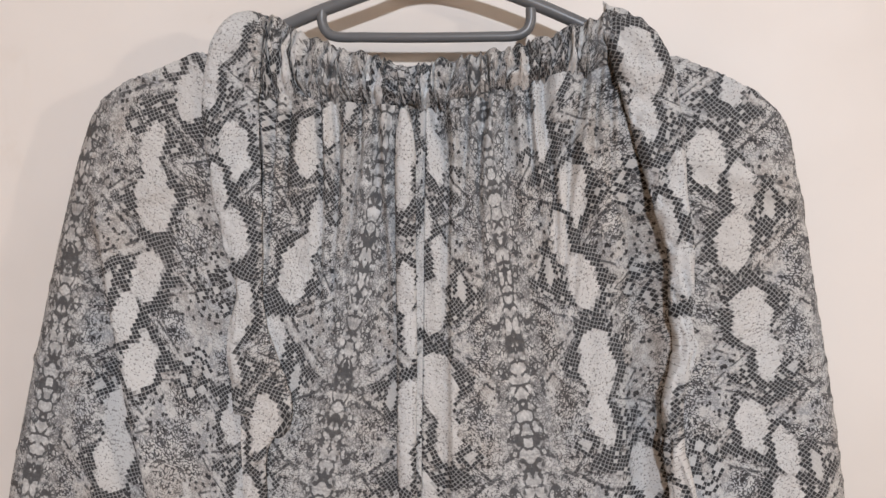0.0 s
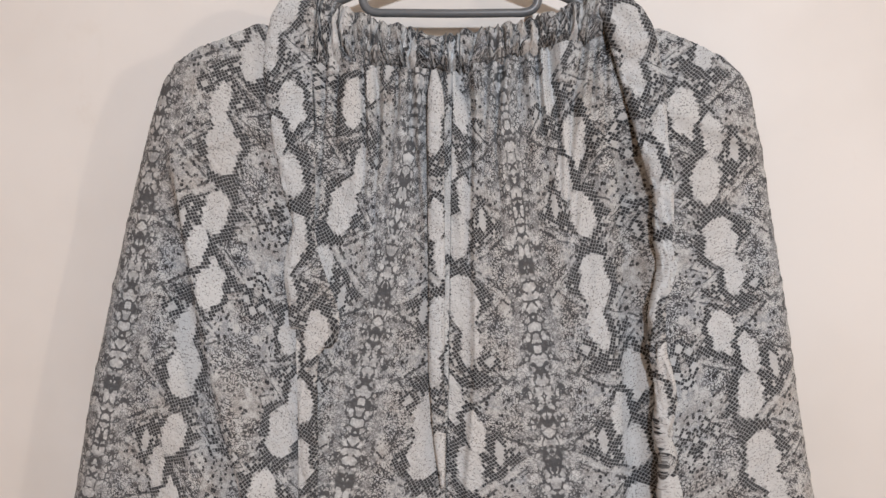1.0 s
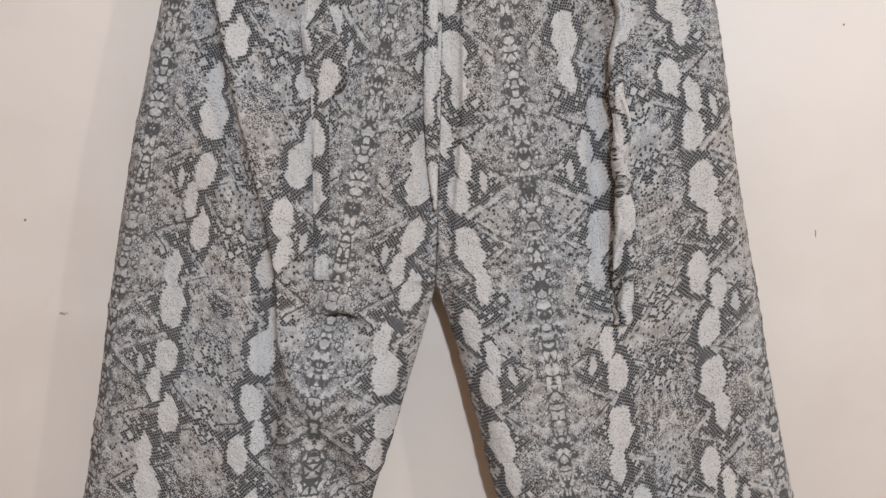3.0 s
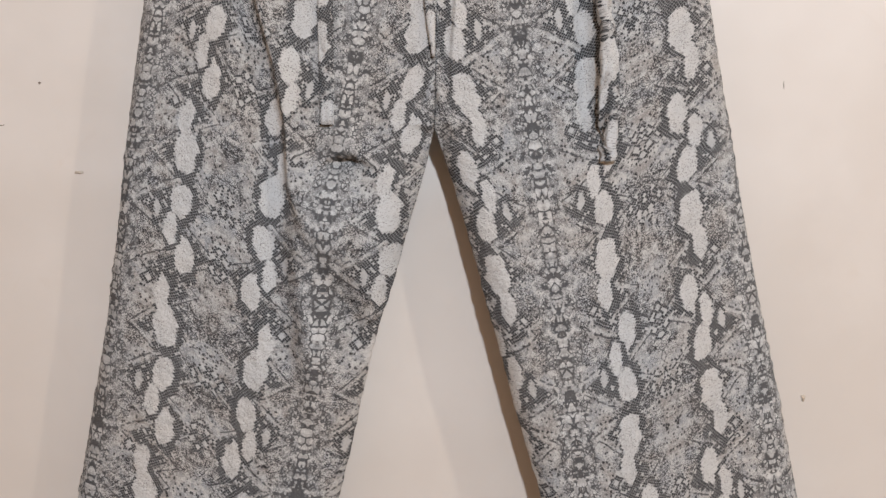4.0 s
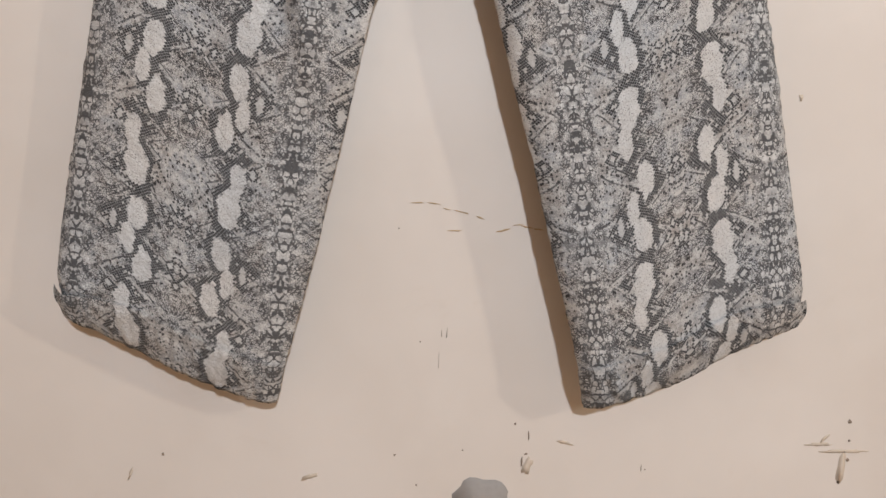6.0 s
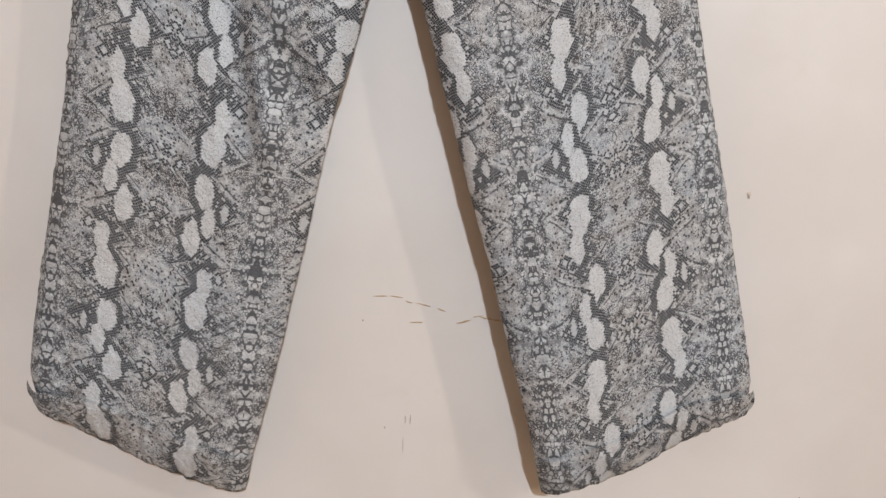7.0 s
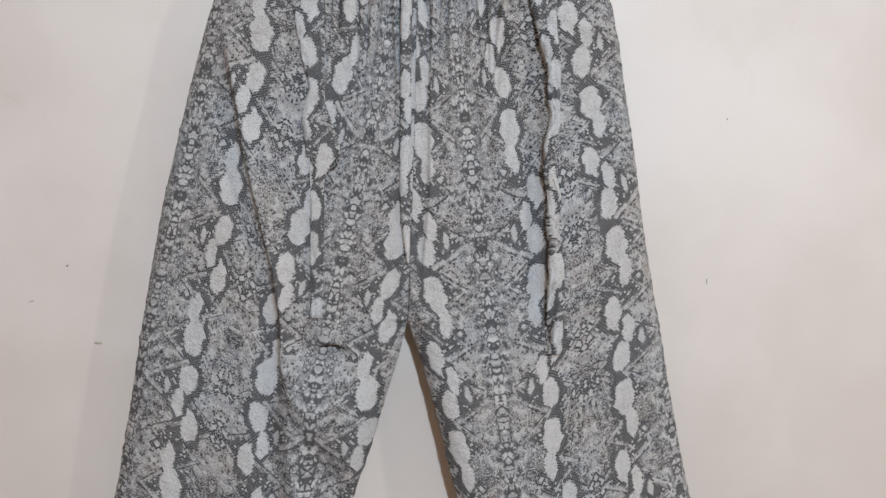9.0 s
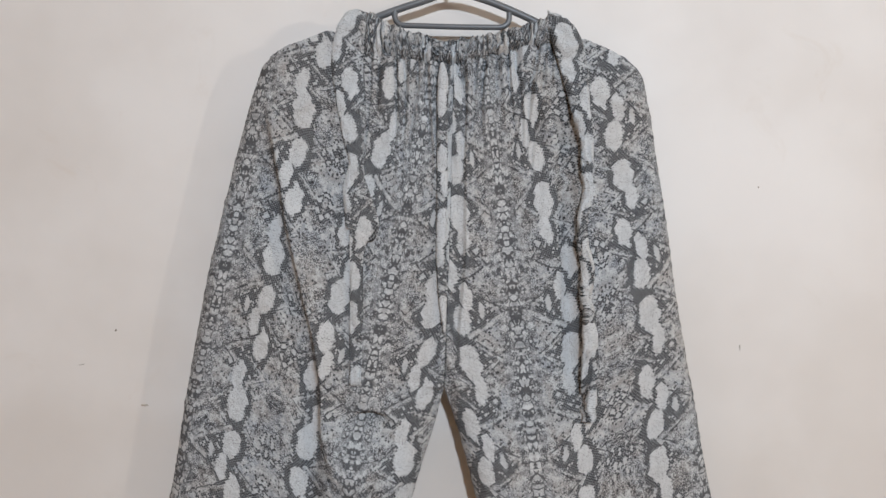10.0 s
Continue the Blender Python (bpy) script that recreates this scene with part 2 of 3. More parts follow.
PENCIL = plain("dark_chip", (0.18, 0.14, 0.11), (0.36, 0.30, 0.24), 0.9, 200.0)
PLASTER = plain("bare_grey_plaster", (0.30, 0.28, 0.265), (0.42, 0.40, 0.38), 0.95, 60.0)


# ---------------------------------------------------------------- mesh helpers
def part(name, bm, material, parent=None, label=""):
    mesh = bpy.data.meshes.new(name)
    bm.to_mesh(mesh)
    bm.free()
    mesh.materials.append(material)
    for f in mesh.polygons:
        f.use_smooth = True
    ob = new(name, mesh)
    ob.parent = parent
    if label:
        ob["label"] = label
    return ob


def block(name, low, high, material):
    bm = bmesh.new()
    bmesh.ops.create_cube(bm, size=1)
    for w in bm.verts:
        w.co = [lo + (c + 0.5) * (hi - lo) for c, lo, hi in zip(w.co, low, high)]
    ob = part(name, bm, material)
    for f in ob.data.polygons:
        f.use_smooth = False
    return ob


def sheet(grid, uvs, closed=False):
    """A bmesh from rows of points, with the same rows of fabric coordinates."""
    bm = bmesh.new()
    layer = bm.loops.layers.uv.new("fabric")
    rows = [[bm.verts.new(c) for c in row] for row in grid]
    width = len(rows[0])
    for j in range(len(rows) - 1):
        for i in range(width if closed else width - 1):
            k = (i + 1) % width
            corners = [(j, i), (j, k), (j + 1, k), (j + 1, i)]
            f = bm.faces.new([rows[a][b] for a, b in corners])
            for loop, (a, b) in zip(f.loops, corners):
                loop[layer].uv = uvs[a][b]
    bm.normal_update()
    return bm


def tube(points, radius, sides=12, caps=True):
    """A round bar along points, whose ends are rounded off."""
    bm = bmesh.new()
    pts = [Vector(c) for c in points]
    rings = []
    for i, c in enumerate(pts):
        d = (pts[min(i + 1, len(pts) - 1)] - pts[max(i - 1, 0)]).normalized()
        side = d.cross(Vector((0, 1, 0)))
        side = side.normalized() if side.length > 0.1 else d.cross(Vector((1, 0, 0))).normalized()
        up = side.cross(d).normalized()
        r = radius[i] if isinstance(radius, (list, tuple)) else radius
        rings.append([bm.verts.new(c + r * (math.cos(a) * side + math.sin(a) * up)) for a in [2 * math.pi * k / sides for k in range(sides)]])
    for a, b in zip(rings, rings[1:]):
        for k in range(sides):
            bm.faces.new((a[k], a[(k + 1) % sides], b[(k + 1) % sides], b[k]))
    if caps:
        bm.faces.new(rings[0][::-1])
        bm.faces.new(rings[-1])
    bmesh.ops.recalc_face_normals(bm, faces=bm.faces)
    return bm


def bend(knots, steps):
    """A smooth line (Catmull-Rom) through the knots."""
    k = [Vector(c) for c in knots]
    k = [2 * k[0] - k[1], *k, 2 * k[-1] - k[-2]]
    out = []
    for a, b, c, d in zip(k, k[1:], k[2:], k[3:]):
        for i in range(steps):
            t = i / steps
            out.append(0.5 * (2 * b + (c - a) * t + (2 * a - 5 * b + 4 * c - d) * t * t + (3 * b - a - 3 * c + d) * t ** 3))
    return out + [k[-2]]


def knot(value, table):
    """A value between the rows (place, value) of a short table, eased at the rows."""
    xs, ys = zip(*table)
    return float(np.interp(value, xs, ys))


def wob(x, y, z=0.0):
    return noise.noise(Vector((x, y, z)))


# ---------------------------------------------------------------- the room
WALL_Y = 0.55
tagged(block("wall_north", (-2.2, WALL_Y, 0.0), (2.6, WALL_Y + 0.15, 2.75), PAINT), "cream painted wall with scratches and small stains", "wall", kind="structure")
# the rest of the room is unseen, added to bounce warm light
tagged(block("bounce_wall_south", (-2.2, -2.75, 0.0), (2.6, -2.6, 2.75), TAN), "unseen tan wall behind the viewer, added to bounce warm light", "wall", kind="structure")
tagged(block("bounce_wall_west", (-2.35, -2.75, 0.0), (-2.2, WALL_Y + 0.15, 2.75), TAN), "unseen tan side wall, added to bounce warm light", "wall", kind="structure")
tagged(block("bounce_wall_east", (2.6, -2.75, 0.0), (2.75, WALL_Y + 0.15, 2.75), TAN), "unseen tan side wall, added to bounce warm light", "wall", kind="structure")
tagged(block("floor", (-2.35, -2.75, -0.12), (2.75, WALL_Y + 0.15, 0.0), FLOOR), "unseen beige floor, added to bounce warm light", "floor", kind="structure")
tagged(block("ceiling", (-2.35, -2.75, 2.75), (2.75, WALL_Y + 0.15, 2.87), CEILING), "unseen white ceiling, added to close the room and bounce light", "ceiling", kind="structure")


# ---------------------------------------------------------------- the trousers
CROTCH = (0.0115, 1.256)
OUTER_L = [(0.66, -0.368), (0.775, -0.349), (0.85, -0.339), (0.925, -0.324), (1.0, -0.310), (1.075, -0.296), (1.15, -0.285), (1.225, -0.276), (1.3, -0.265), (1.375, -0.253), (1.45, -0.237), (1.525, -0.2205), (1.575, -0.208), (1.605, -0.198)]
OUTER_R = [(0.66, 0.420), (0.775, 0.395), (0.85, 0.3785), (0.925, 0.361), (1.0, 0.343), (1.075, 0.324), (1.15, 0.306), (1.225, 0.289), (1.3, 0.273), (1.375, 0.2585), (1.45, 0.2455), (1.525, 0.231), (1.575, 0.221), (1.6, 0.215), (1.612, 0.210)]
INNER_L = [(0.66, -0.1365), (0.7, -0.126), (0.775, -0.106), (0.85, -0.0875), (0.925, -0.071), (1.0, -0.0545), (1.075, -0.037), (1.12, -0.0235), (1.183, -0.007), (1.225, 0.0045), (1.256, 0.0115), (1.38, 0.0125), (1.61, 0.0105)]
INNER_R = [(0.66, 0.185), (0.7, 0.174), (0.775, 0.155), (0.85, 0.134), (0.925, 0.113), (1.0, 0.0895), (1.075, 0.0685), (1.15, 0.0465), (1.2, 0.031), (1.235, 0.019), (1.256, 0.0115), (1.38, 0.0125), (1.61, 0.0105)]
HEM_L = [(0.0, 0.768), (0.05, 0.758), (0.18, 0.749), (0.37, 0.731), (0.58, 0.708), (0.77, 0.692), (1.0, 0.677)]
HEM_R = [(0.0, 0.776), (0.166, 0.764), (0.364, 0.743), (0.61, 0.713), (0.81, 0.698), (1.0, 0.683)]
TOP_L = [(0.0, 1.598), (0.04, 1.609), (0.13, 1.620), (0.24, 1.629), (0.34, 1.638), (0.50, 1.630), (0.56, 1.614), (0.72, 1.609), (1.0, 1.606)]
TOP_R = [(0.0, 1.599), (0.02, 1.608), (0.07, 1.616), (0.15, 1.624), (0.22, 1.630), (0.30, 1.636), (0.42, 1.638), (0.50, 1.632), (0.64, 1.624), (0.80, 1.616), (1.0, 1.606)]


def gathers(x, depth):
    """Small uneven pleats that run down from the elastic and die away; depth is metres below the seam."""
    phase = x / 0.0125 + 1.2 * wob(x * 45, depth * 9, 3.0) + depth * 9 * wob(x * 22, depth * 6, 8.0)
    fade = math.exp(-max(depth, 0) / (0.028 + 0.060 * (0.5 + 0.5 * wob(x * 60, 2.0, 5.0))))
    inside = max(0.0, min(1.0, (0.115 - abs(x - 0.012)) / 0.02))
    puff = 2 * abs(math.cos(math.pi * phase)) ** 0.7 - 1
    fade *= 0.45 + 0.55 * min(1.0, max(depth, 0.0) / 0.014)
    return 0.0095 * fade * inside * (puff + 0.25 * math.cos(4 * math.pi * phase + 1.0) - 0.15) * (0.75 + 0.6 * wob(x * 70, 4.0, 1.0))


CREASE = [(1.10, -0.050), (1.13, -0.064), (1.156, -0.098), (1.20, -0.116), (1.256, -0.119), (1.31, -0.129), (1.36, -0.143), (1.43, -0.162), (1.47, -0.169), (1.52, -0.180), (1.58, -0.190)]


def relief(x, z, side):
    """Folds and crumples of the cloth, towards the viewer."""
    f = 0.0045 * wob(x * 11, z * 2.2, 1.7 + side) + 0.0024 * wob(x * 30, z * 8, 4.2 + side) + 0.0005 * wob(x * 110, z * 60, 9.1)
    # a stitched edge beside the front seam, from the waist to the crotch
    d = x - knot(z, [(1.26, 0.024), (1.39, 0.031), (1.60, 0.0255)])
    on = max(0.0, min(1.0, (z - 1.27) / 0.05))
    f += 0.0042 * on * (math.exp(-d / 0.030) if d > 0 else math.exp(-(d / 0.0022) ** 2))
    if side < 0:
        # a slack tuck above the knee: the upper cloth hangs over a short hollow
        across = math.exp(-((x + 0.067) / 0.017) ** 2)
        d = z - 1.231 + 18.0 * (x + 0.067) ** 2
        f += across * (0.012 * math.exp(-(d / 0.020) ** 2) if d > 0 else 0.012 * math.exp(-(d / 0.002) ** 2) - 0.012 * (1 - math.exp(-(d / 0.002) ** 2)) * math.exp(-(d / 0.014) ** 2))
        d = x - knot(z, CREASE)
        on = max(0.0, min(1.0, (z - 1.15) / 0.06)) * max(0.0, min(1.0, (1.56 - z) / 0.08))
        f += on * (0.011 * math.exp(-(d / 0.014) ** 2) if d > 0 else 0.011 * math.exp(-(d / 0.0045) ** 2) - 0.009 * (1 - math.exp(-(d / 0.005) ** 2)) * math.exp(-((d + 0.014) / 0.014) ** 2))
        # a slack fold runs down the middle of the leg, steep on its outer flank
        d = x - knot(z, [(0.98, -0.094), (1.03, -0.099), (1.17, -0.110), (1.22, -0.106)])
        on = max(0.0, min(1.0, (z - 0.96) / 0.09)) * max(0.0, min(1.0, (1.215 - z) / 0.05))
        f += on * 0.012 * (math.exp(-(d / 0.040) ** 2) if d > 0 else math.exp(-(d / 0.012) ** 2) - 0.35 * math.exp(-((d + 0.022) / 0.014) ** 2))
        # slack swelling above the knee
        f += 0.017 * math.exp(-((x + 0.072) / 0.030) ** 2 - ((z - 1.165) / 0.042) ** 2)
        f -= 0.020 * math.exp(-((x + 0.070 + 0.4 * (z - 1.09)) / 0.020) ** 2 - ((z - 1.085) / 0.042) ** 2)
        # drag lines under the hanger's end
        f += 0.004 * math.exp(-((z - 1.555 - 0.5 * (x + 0.15)) / 0.007) ** 2) * max(0, min(1, (-0.11 - x) / 0.03))
    else:
        f += 0.006 * math.exp(-((x - 0.10 - 0.35 * (1.585 - z)) / 0.009) ** 2) * max(0, min(1, (z - 1.50) / 0.04))
        # the cloth sinks beside the hanging sash end
        f -= 0.012 * math.exp(-((x - knot(z, [(1.26, 0.151), (1.45, 0.137), (1.56, 0.134)])) / 0.012) ** 2) * max(0, min(1, (z - 1.23) / 0.06)) * max(0, min(1, (1.58 - z) / 0.05))
        f += 0.004 * math.exp(-((z - 1.575 + 0.35 * (x - 0.17)) / 0.006) ** 2) * max(0, min(1, (x - 0.15) / 0.02))
    return f


SPINE_R = [(0.60, 0.2065), (1.60, 0.0435)]
SPINE_L = [(0.66, -0.136), (0.92, -0.111), (1.045, -0.092), (1.194, -0.081), (1.25, -0.072), (1.39, -0.0455), (1.45, -0.034), (1.55, -0.018), (1.66, -0.005)]


def skew(u):
    """How far the print has crept along the grain between one spine and the next."""
    t = max(0.0, min(1.0, (abs((abs(u) + 1) % 2 - 1) - 0.1) / 0.8))
    return 0.255 * t * t * (3 - 2 * t)


def fabric(x, z, side):
    """Where a point of the cloth lies in the print, in repeats; the gathers swallow cloth near the waist."""
    drawn = knot(z, [(1.40, 0.0), (1.50, 2.1), (1.56, 3.4)])
    if side > 0:
        d = x - knot(z, SPINE_R)
        u = d / knot(z, [(1.18, 0.182), (1.26, 0.197), (1.39, 0.200), (1.45, 0.187)]) + drawn * d * math.exp(-(d / 0.07) ** 2)
        sag = 0.10 * max(0.0, min(1.0, (z - 1.42) / 0.08)) * max(0.0, min(1.0, (u - 0.4) / 0.3))
        return u, (1.562 - z) / 0.161 + 0.18 * u + skew(u) - sag
    d = knot(z, SPINE_L) - x
    u = d / knot(z, [(1.05, 0.200), (1.35, 0.184)]) + drawn * d * math.exp(-(d / 0.07) ** 2)
    return u, -((1.228 - z) / 0.159 + 0.14 * u + skew(u))


def lift(x, z, side, edge_out, edge_in):
    """Depth of the cloth's rim at a place: nearer to the wall outside, away from it along the inner leg."""
    low = max(0.0, min(1.0, (1.28 - z) / 0.2))
    return 0.513 - (0.012 if side > 0 else 0.008) * low * edge_out / (edge_out + edge_in + 1e-6)


def surface(x, z, side):
    """The y of the front cloth at a place of one half."""
    xo, xi = knot(z, OUTER_L if side < 0 else OUTER_R), knot(z, INNER_L if side < 0 else INNER_R)
    eo, ei = max(abs(x - xo), 0.0), max(abs(x - xi), 0.0)
    if z > CROTCH[1]:
        open_in = 0.55 + 0.45 * (1 - math.exp(-ei / 0.006)) + min(0.45, (z - CROTCH[1]) / 0.06 * 0.45)
    else:
        open_in = 1 - math.exp(-ei / 0.010)
        open_in = max(open_in, 0.55 * max(0.0, 1 - (CROTCH[1] - z) / 0.03))
    body = 0.017 * (1 - math.exp(-eo / 0.011)) * min(open_in, 1.0)
    top = knot(z, [(1.56, 1.0), (1.64, 0.62)])
    near = min(1.0, eo / 0.02) * (1.0 if z > CROTCH[1] else min(1.0, ei / 0.02))
    return lift(x, z, side, eo, ei) - body * top - relief(x, z, side) * near - gathers(x, knot(x, [(-0.09, 1.609), (0.02, 1.609), (0.114, 1.630)]) - z) * near


def half(side):
    outer, inner = (OUTER_L, INNER_L) if side < 0 else (OUTER_R, INNER_R)
    hem, top = (HEM_L, TOP_L) if side < 0 else (HEM_R, TOP_R)
    across, down = 190, 350
    grid, uvs = [], []
    for j in range(down + 1):
        r = j / down
        row, uv = [], []
        for i in range(across + 1):
            s = i / across
            z = knot(s, top) * (1 - r) + knot(s, hem) * r
            z += 0.0012 * wob(s * 30, 7.0 + side) * r ** 12 + (0.0012 * wob(s * 46, 2.0 + side) + 0.0008 * wob(s * 110, 5.0)) * (1 - r) ** 8
            x = knot(z, outer) * (1 - s) + knot(z, inner) * s
            edge = 0.0011 * wob(z * 130, 3.3 + side, s) + 0.0010 * wob(z * 14, 8.3 + side, s)
            x += edge * (1 if s in (0.0, 1.0) and z < 1.24 or s == 0.0 else 0)
            row.append((x, surface(x, z, side) + 0.020 * max(0.0, (r - 0.955) / 0.045) ** 1.2, z))
            uv.append(fabric(x, z, side))
        for i in range(across - 4, 3, -8):
            x, y, z = row[i]
            eo, ei = abs(x - knot(z, outer)), abs(x - knot(z, inner))
            row.append((x, lift(x, z, side, eo, ei) + 0.008 * min(1, eo / 0.02), z))
            uv.append(fabric(x, z, side))
        grid.append(row)
        uvs.append(uv)
    bm = sheet(grid, uvs, closed=True)
    return bm


def hem_band(side):
    """The turned-up hem: a slightly puckered band, proud of the leg."""
    outer, inner = (OUTER_L, INNER_L) if side < 0 else (OUTER_R, INNER_R)
    hem = HEM_L if side < 0 else HEM_R
    grid, uvs = [], []
    for j in range(15):
        r = j / 14
        row, uv = [], []
        for i in range(111):
            s = i / 110
            z = knot(s, hem) + (0.026 + 0.018 * min(1.0, 3 * s)) * (1 - r) - 0.002 * r + 0.0014 * wob(s * 22, 5.0 + side, r)
            x = knot(z, outer) * (1 - s) + knot(z, inner) * s
            pucker = 0.0032 * wob(s * 34, r * 2.4, 6.0 + side) + 0.0030 * math.sin(math.pi * r) * (0.6 + wob(s * 12, 3.0, side))
            out = 0.0018 * (1 - 2 * s) * (side if side > 0 else -1) * math.sin(math.pi * 0.9 * r)
            x += out * max(0.0, 1 - s / 0.12)
            row.append((x, surface(x, max(z, 0.67), side) - 0.0036 * (1 - r) + 0.015 * r ** 1.3 - pucker * min(1.0, 8 * s, 8 * (1 - s)) * (1 if r > 0 else 0.2), z))
            u, w = fabric(x, z, side)
            uv.append((u, w))
        grid.append(row)
        uvs.append(uv)
    # lower lip turns back under
    row, uv = [], []
    for x, y, z in grid[-1]:
        row.append((x, y + 0.006, z + 0.003))
        uv.append(fabric(x, z, side))
    grid.append(row)
    uvs.append(uv)
    return sheet(grid, uvs)


def waistband():
    """Elastic casing with deep uneven ruching; a tube that is open inside."""
    grid, uvs = [], []
    top = [(-0.094, 1.655), (-0.080, 1.659), (-0.069, 1.651), (-0.042, 1.640), (-0.009, 1.632), (0.008, 1.631), (0.031, 1.635), (0.057, 1.640), (0.074, 1.645), (0.093, 1.652), (0.116, 1.661)]
    seam = [(-0.098, 1.604), (-0.046, 1.607), (0.022, 1.604), (0.055, 1.614), (0.088, 1.621), (0.120, 1.630)]
    for j in range(23):
        a = j / 22
        row, uv = [], []
        for i in range(361):
            s = i / 360
            x = -0.094 + 0.210 * s
            pleat = 2 * math.pi * (s * 31 + 1.3 * wob(s * 16, a * 1.2, 2.0))
            fold = (2 * abs(math.cos(pleat / 2)) ** 0.6 - 1) * (0.9 + 0.5 * wob(s * 31, 1.0, 3.0)) + 0.3 * math.cos(2.3 * pleat + 3 * a)
            zt = knot(x, top) + 0.0014 * math.cos(pleat + 0.6) + 0.0014 * wob(s * 60, 4.4)
            zs = knot(x, seam) + 0.0022 * math.cos(pleat) + 0.0035 * wob(s * 24, 8.8)
            if a < 0.72:
                r = a / 0.72
                z = zs * (1 - r) + zt * r
                belly = math.sin(math.pi * min(1, r * 1.02)) ** 0.8
                y = 0.5005 - 0.0062 * belly - 0.0042 * fold * (0.65 + 0.35 * belly)
                y -= 0.0018 * math.cos(2 * math.pi * 3 * r) * belly
                y += 0.007 * math.exp(-r / 0.07)          # the seam pinches in
            else:
                r = (a - 0.72) / 0.28
                z = zt - 0.004 * r
                y = 0.5005 + 0.0025 * r + 0.018 * r
            x += 0.0012 * math.sin(pleat * 0.5 + 4 * a)
            row.append((x, y, z))
        grid.append(row)
    # the print follows the cloth in and out of the pleats
    middle, run, along = grid[8], 0.0, []
    for i, c in enumerate(middle):
        run += (Vector(c) - Vector(middle[i - 1])).length if i else 0.0
        along.append(0.3 + 0.8 * run / REPEAT_X)
    uvs = [[(u, 0.1 + 0.24 * j / 22) for u in along] for j in range(len(grid))]
    return sheet(grid, uvs)


def ribbon(spine, thickness, u0, w0, turn=None, crumple=0.0010, across=14, seed=0.0, slant=0.0, side_of=0, gap=0.0):
    """A soft flat tie along knots (x, y, z, width): a closed, slightly cushioned tube of cloth."""
    line = bend([k[:3] for k in spine], 14)
    widths = bend([(k[3], 0, 0) for k in spine], 14)
    if side_of:
        # it lies on the cloth below the waistband
        rest = [min(surface(c.x + d * wd.x, c.z, side_of) for d in (-0.4, -0.2, 0.0, 0.2, 0.4)) - gap for c, wd in zip(line, widths)]
        for j, c in enumerate(line):
            near = rest[max(0, j - 5):j + 6]
            blend = max(0.0, min(1.0, (1.640 - c.z) / 0.03))
            c.y = c.y * (1 - blend) + blend * sum(near) / len(near)
    grid, uvs, run = [], [], 0.0
    for j, (c, wd) in enumerate(zip(line, widths)):
        if j:
            run += (c - line[j - 1]).length
        ahead = (line[min(j + 1, len(line) - 1)] - line[max(j - 1, 0)]).normalized()
        side = ahead.cross(Vector((0, 1, 0))).normalized()
        side = -side if side.x < 0 else side
        face = side.cross(ahead).normalized()
        face = -face if face.y > 0 else face
        if turn:
            a = turn(j / (len(line) - 1))
            side, face = side * math.cos(a) + face * math.sin(a), face * math.cos(a) - side * math.sin(a)
        row, uv = [], []
        for k in range(2 * across):
            a = 2 * math.pi * k / (2 * across)
            sx, sy = math.cos(a), math.sin(a)
            sx = math.copysign(abs(sx) ** 0.75, sx)
            r = crumple * wob(run * 55, sx * 2.2, seed) + 0.6 * crumple * wob(run * 140, sx * 5, seed + 3)
            edge = 1 + 0.05 * wob(run * 60, seed + sx)
            row.append(tuple(c + side * (wd.x / 2 * sx * edge) + face * (thickness * sy + r) + Vector((0, 0, slant * sx * max(0.0, 1 - run / 0.06)))))
            uv.append((u0 + wd.x * sx / 2 / REPEAT_X, w0 + run / REPEAT_Y))
        grid.append(row)
        uvs.append(uv)
    bm = sheet(grid, uvs, closed=True)
    bm.verts.ensure_lookup_table()
    n = 2 * across
    layer = bm.loops.layers.uv.active
    for start in (0, len(grid) * n - n):
        f = bm.faces.new([bm.verts[start + k] for k in range(n)])
        for loop in f.loops:
            loop[layer].uv = (u0, w0)
    bmesh.ops.recalc_face_normals(bm, faces=bm.faces)
    return bm


trousers = tagged(new("trousers"), "grey and white snakeskin-print wide trousers hung on a hanger", "trousers")
trousers.location = (0.0, 0.0, 0.0)
part("leg", half(-1), CLOTH, trousers)
part("leg", half(1), CLOTH, trousers)
part("hem", hem_band(-1), CLOTH, trousers, "puckered turned-up hem")
part("hem", hem_band(1), CLOTH, trousers, "puckered turned-up hem")
part("waistband", waistband(), CLOTH, trousers, "ruched elastic waistband")
part("waist_tie", ribbon([(-0.088, 0.510, 1.659, 0.022), (-0.096, 0.494, 1.650, 0.027), (-0.101, 0.492, 1.630, 0.033), (-0.103, 0.492, 1.600, 0.034), (-0.098, 0.491, 1.560, 0.030), (-0.093, 0.491, 1.520, 0.022), (-0.090, 0.491, 1.495, 0.016),
                          (-0.090, 0.491, 1.470, 0.026), (-0.084, 0.491, 1.442, 0.034), (-0.081, 0.491, 1.424, 0.034), (-0.086, 0.491, 1.405, 0.016), (-0.085, 0.491, 1.34, 0.014), (-0.084, 0.491, 1.257, 0.013)], 0.0026, 0.32, 0.55, None, 0.0024, 14, 1.0, 0.004, -1, 0.0035), CLOTH, trousers, "flat hanging sash end")
